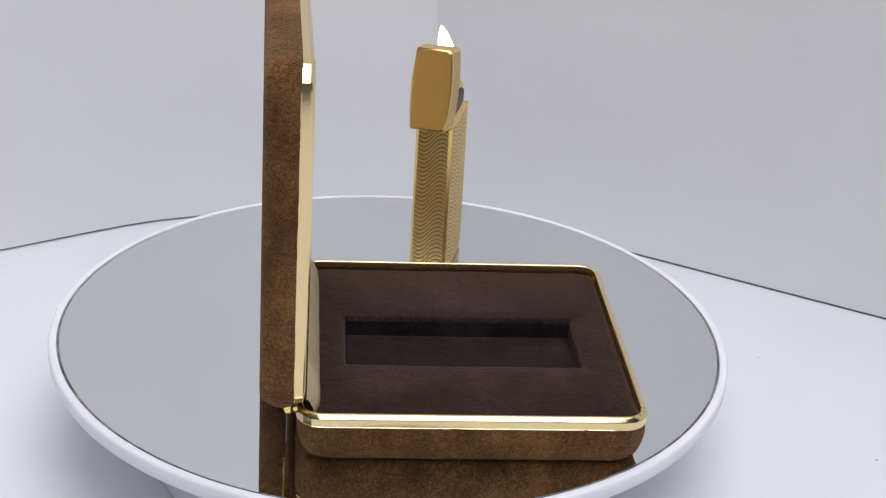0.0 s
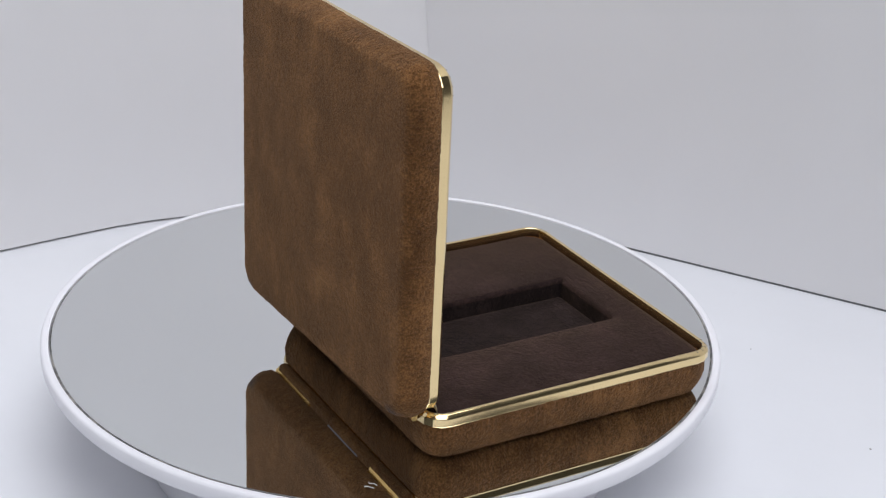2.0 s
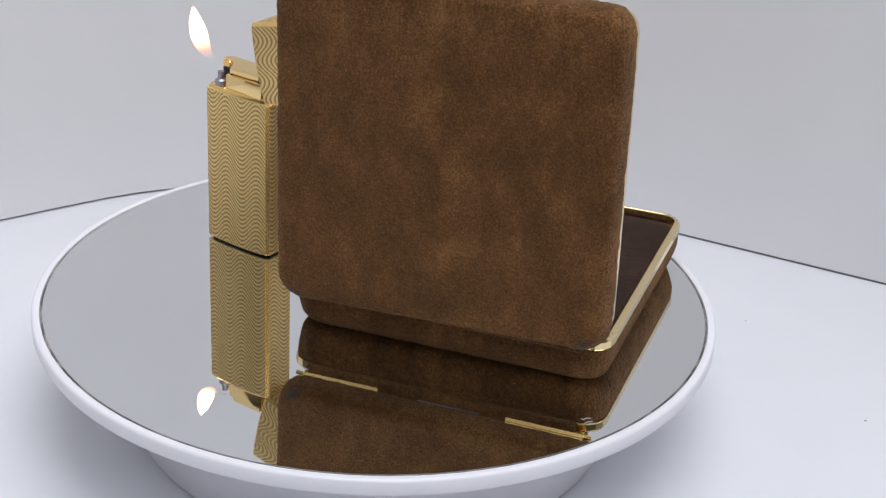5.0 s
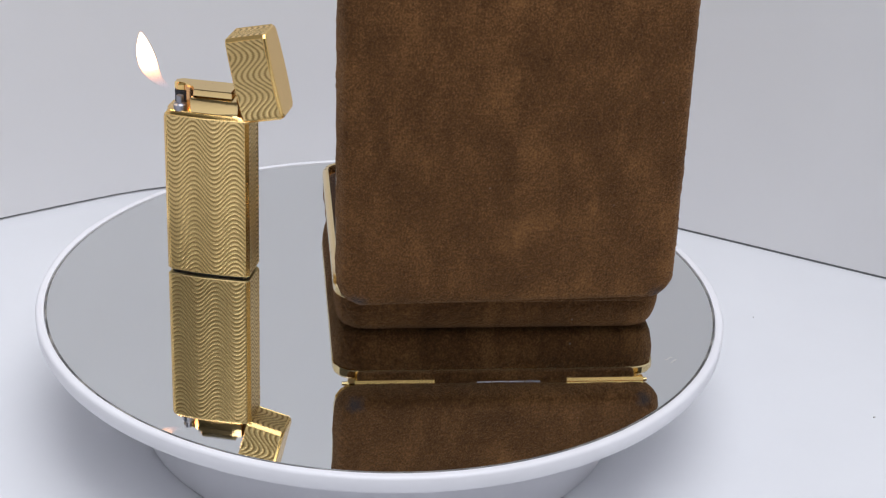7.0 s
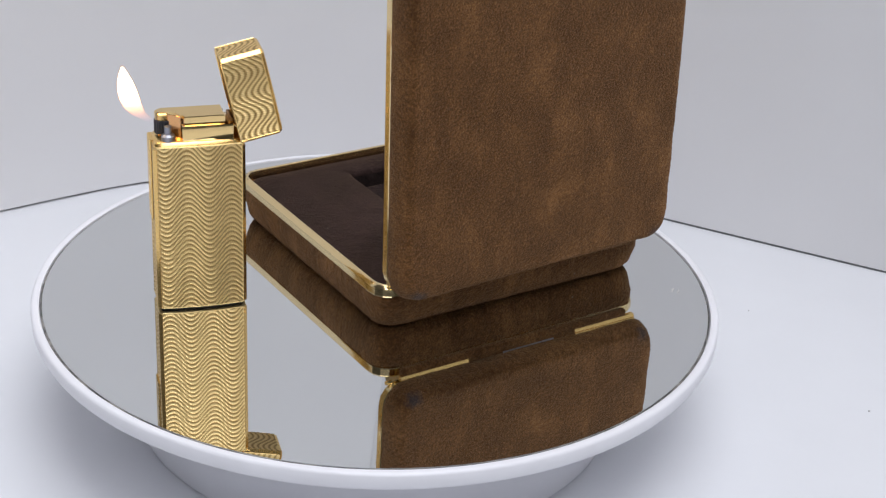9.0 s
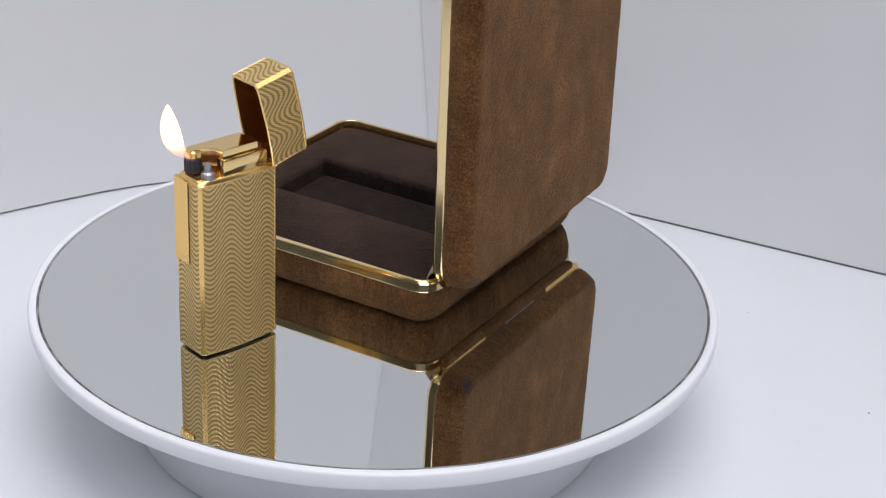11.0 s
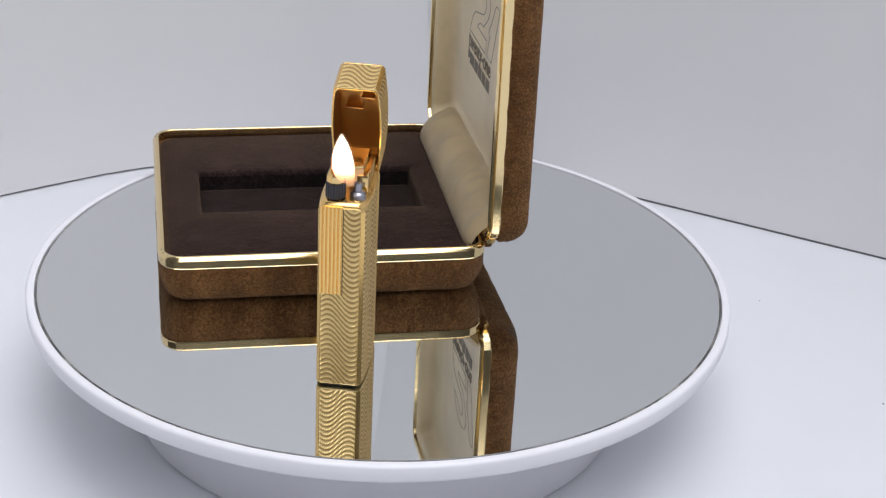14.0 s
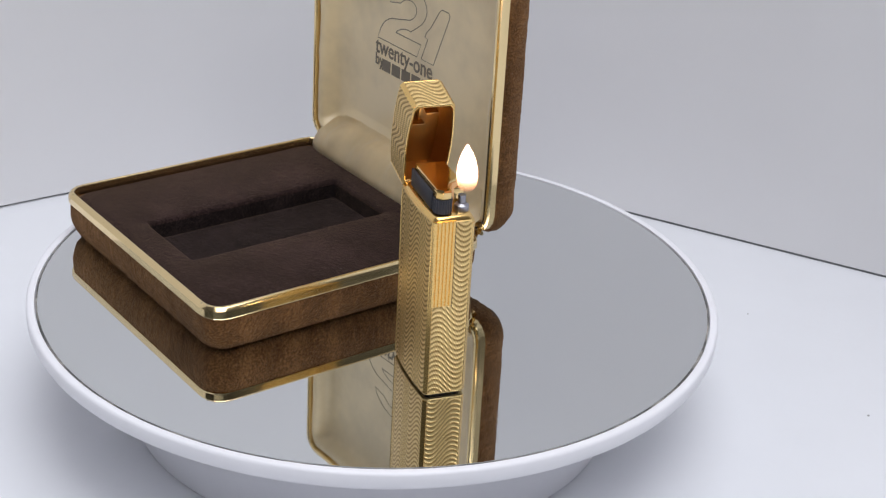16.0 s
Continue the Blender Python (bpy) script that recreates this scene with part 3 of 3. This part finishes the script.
    part("wheel_cap", loft(bmesh.new(), [[Vector((8.9 + (x - 8.9) * k, -2.1 + (y + 2.1) * k, z)) * MM for x, y in pad] for k, z in ((0.9, 55.75), (1, 56.0), (1, 57.5), (0.85, 57.95))]), GOLD, deck, "bright gold pad over the striking wheel", angle=15)
    part("block_joint", block(-7.0 * MM, 3.2 * MM, -3.6 * MM, 3.5 * MM, 55.8 * MM, 56.2 * MM, 0), GOLD_DEEP, deck)
    part("side_plate", block(-8.0 * MM, 7.6 * MM, -4.7 * MM, -4.1 * MM, 52.0 * MM, 56.8 * MM, 0.0002), BLACK, deck, "dark steel side plate")
    # ribbed striking wheel
    bm = bmesh.new()
    wheel = []
    for i in range(44):
        a = 2 * math.pi * i / 44
        r = 2.5 if i % 2 else 2.3
        wheel.append(((8.9 + r * math.cos(a)) * MM, (-2.1 + r * math.sin(a)) * MM))
    part("striking_wheel", prism(wheel, 51.9 * MM, 55.7 * MM), BLACK, deck, "ribbed black wheel", angle=15)
    nozzle = part("nozzle", rod((8.2 * MM, 3.3 * MM, 51.5 * MM), (8.2 * MM, 3.3 * MM, 55.6 * MM), 1.0 * MM), STEEL, deck, "grey steel nozzle")
    part("nozzle_collar", lathe([(1.3 * MM, 51.0 * MM), (1.9 * MM, 51.2 * MM), (1.9 * MM, 52.9 * MM), (1.3 * MM, 53.4 * MM)], 16, cx=8.2 * MM, cy=3.3 * MM), STEEL, nozzle, angle=20)
    part("back_plate", block(-9.8 * MM, -8.6 * MM, -3.2 * MM, 3.2 * MM, 51.4 * MM, 57.0 * MM), GOLD_DEEP, deck)
    # cap: a hollow shell, swung open on its hinge
    hinge = pose(-11.5 * MM, 0, 49.8 * MM, 0, -77.2, 0)
    out = [(x * MM, y * MM) for x, y in section(0.0, 25.2, 5.55, 0.9, 0.9)]
    cen = 12.6 * MM

    def ring(d, z):
        return [Vector((x - math.copysign(d, x - cen), y - math.copysign(d, y), z * MM)) for x, y in out]

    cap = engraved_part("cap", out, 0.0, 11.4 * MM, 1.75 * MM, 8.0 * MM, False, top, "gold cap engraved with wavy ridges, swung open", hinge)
    for sx in (-1, 1):
        for sy in (-1, 1):
            a, b = Vector((cen + sx * 12.62 * MM, sy * 4.78 * MM, 0)), Vector((cen + sx * 11.72 * MM, sy * 5.68 * MM, 0))
            off = Vector((sx, sy, 0)).normalized() * 0.12 * MM
            bm = loft(bmesh.new(), [[p + Vector((0, 0, z)) for p in (a - off, b - off, b + off, a + off)] for z in (0.3 * MM, 11.2 * MM)])
            part("corner_strip", bm, GOLD, cap, "plain polished corner strip")
    part("cap_lip", loft(bmesh.new(), [ring(0.62 * MM, 0.25), ring(0.52 * MM, -0.02), ring(0.25 * MM, -0.05), ring(0.1 * MM, 0.1)], cap0=False, cap1=False), GOLD, cap)
    part("cap_top", loft(bmesh.new(), [ring(0.2 * MM, 11.2), ring(0.1 * MM, 11.4), ring(0.25 * MM, 11.9), ring(0.7 * MM, 12.15)]), GOLD, cap, "plain polished cap end", angle=20)
    bm = loft(bmesh.new(), [ring(0.58 * MM, 0.15), ring(0.7 * MM, 10.0)], cap0=False)
    part("cap_lining", bm, GOLD_DEEP, cap, "deep gold inside of the cap")
    bm = block(14.5 * MM, 15.1 * MM, -3.8 * MM, 0.6 * MM, 6.5 * MM, 10 * MM, 0.0001)
    block(18.5 * MM, 19.1 * MM, 0.4 * MM, 3.8 * MM, 5.5 * MM, 10 * MM, 0.0001, bm=bm)
    block(14.5 * MM, 19.0 * MM, -0.5 * MM, 0.5 * MM, 8.5 * MM, 9.95 * MM, 0.0001, bm=bm)
    part("cap_spring", bm, GOLD_DEEP, cap, "folded spring plate")
    for y in (-4.0, 0.0, 4.0):
        part("hinge_knuckle", rod((-12.2 * MM, (y - 1.4) * MM, 51.0 * MM), (-12.2 * MM, (y + 1.4) * MM, 51.0 * MM), 0.95 * MM), GOLD, top)
    # flame: leaves the nozzle sideways and bends up; its space starts at the nozzle's mouth
    spine = [(0.0, 0.0, 0.0), (4.6, -1.0, 1.4), (7.6, -1.8, 3.4), (9.0, -2.2, 5.4), (9.8, -2.5, 7.7), (10.3, -2.7, 10.0), (10.7, -2.8, 12.3), (11.0, -2.9, 14.4), (11.2, -3.0, 16.4)]
    girth = [0.5, 1.1, 1.8, 2.4, 2.6, 2.42, 1.95, 1.2, 0.2]
    rings = []
    for (x, y, z), r in zip(spine, girth):
        rings.append([Vector((x + r * math.cos(2 * math.pi * i / 24), y + r * math.sin(2 * math.pi * i / 24), z)) * MM for i in range(24)])
    flame = part("flame", loft(bmesh.new(), rings), FLAME, top, "small pointed yellow-white flame", angle=180)
    flame.visible_shadow = False
    rings = []
    for (x, y, z), r in zip(spine, girth):
        rings.append([Vector((x + (r + 0.3) * math.cos(2 * math.pi * i / 24), y + (r + 0.3) * math.sin(2 * math.pi * i / 24), z * 1.035 - 0.2)) * MM for i in range(24)])
    mantle = part("flame_mantle", loft(bmesh.new(), rings), MANTLE, flame, "thin orange mantle of the flame", angle=180)
    mantle.visible_shadow = False
    return top, flame


LIGHTER, FLAME_PIECE = lighter()

# specks on the table
for x, y, r in ((0.1282, 0.0656, 0.00022), (0.1540, 0.0010, 0.0004)):
    tagged(part("speck", lathe([(r, 0.0), (r * 0.8, 0.0002), (r * 0.3, 0.0003)], 9), SPECK, m=pose(x, y, 0)), "tiny grey speck of dust on the white table", "speck", "dust specks")


# two fibres of lint on the mirror
LINT_WHITE, *_ = material("lint_white", (0.75, 0.72, 0.68), 0.9)


def lint(name, pts, label):
    rings = []
    for i, (x, y) in enumerate(pts):
        d = Vector((*pts[min(i + 1, len(pts) - 1)], 0)) - Vector((*pts[max(i - 1, 0)], 0))
        side = Vector((-d.y, d.x, 0)).normalized() * 0.05
        c = Vector((x, y, 0))
        rings.append([(c - side) * MM, (c + side) * MM, (c + side + Vector((0, 0, 0.09))) * MM, (c - side + Vector((0, 0, 0.09))) * MM])
    return tagged(part(name, loft(bmesh.new(), rings), LINT_WHITE), label, "lint", "lint fibres")


LINT = [lint("lint_fibre", [(-1.2, 0.3), (-1.0, -0.3), (-0.5, -0.35), (-0.1, 0.05), (0.4, 0.1), (0.8, -0.1), (1.3, -0.35)], "tiny curled white lint fibre on the mirror"),
        lint("lint_fibre", [(-1.3, -2.3), (-0.9, -1.9), (-0.3, -1.8), (0.5, -1.85), (1.2, -1.8)], "tiny straight white lint fibre on the mirror")]


# ---- movement ----
def motions():
    times = [i * 0.25 for i in range(65)]
    walk(PLATTER, [(t, pose(0, 0, 0, 0, 0, turn_at(t))) for t in times])

    def carried(x, y, angle):
        rows = []
        for t in times:
            a = radians(turn_at(t))
            rows.append((t, pose(x * math.cos(a) - y * math.sin(a), x * math.sin(a) + y * math.cos(a), DECK, 0, 0, turn_at(t) + angle)))
        return rows

    walk(CASE, carried(22.5 * MM, -27.9 * MM, 8.9))
    walk(LIGHTER, carried(8.4 * MM, 51.9 * MM, 82.6))
    for fibre in LINT:
        walk(fibre, carried(-30.9 * MM, -82.6 * MM, -43.0))
    # the flame flickers, leans and stretches up: seconds, lean forward, lean aside, lift in millimetres
    leans = [(0, 0, -20, 0.6), (1, 0, -11, 0.6), (2.5, 6, -4, 1.5), (4, 12, 0, 3.0), (6.5, 5, 0, 0.8), (7.5, 3, 0, 1.2), (9, -1, 0, 0.4), (11.5, -5, 2, 0), (12.5, -3, 4, 0), (13.5, 0, 1, 0.5),
             (14.5, 0, -2, 1.0), (15.5, 0, -5, 2.0), (16, 0, 3, 2.0)]
    rows = []
    for i in range(81):
        t = i * 0.2
        fx, fy, lift = (float(np.interp(t, [k[0] for k in leans], [k[j] for k in leans])) for j in (1, 2, 3))
        fx += 0.8 * math.sin(t * 5.1) + 0.6 * math.sin(t * 11.3)
        fy += 0.8 * math.sin(t * 4.3 + 1) + 0.6 * math.sin(t * 9.7)
        rows.append((t, pose(8.2 * MM, 3.4 * MM, (55.4 + lift) * MM, fy, fx, 0)))
    walk(FLAME_PIECE, rows)


motions()
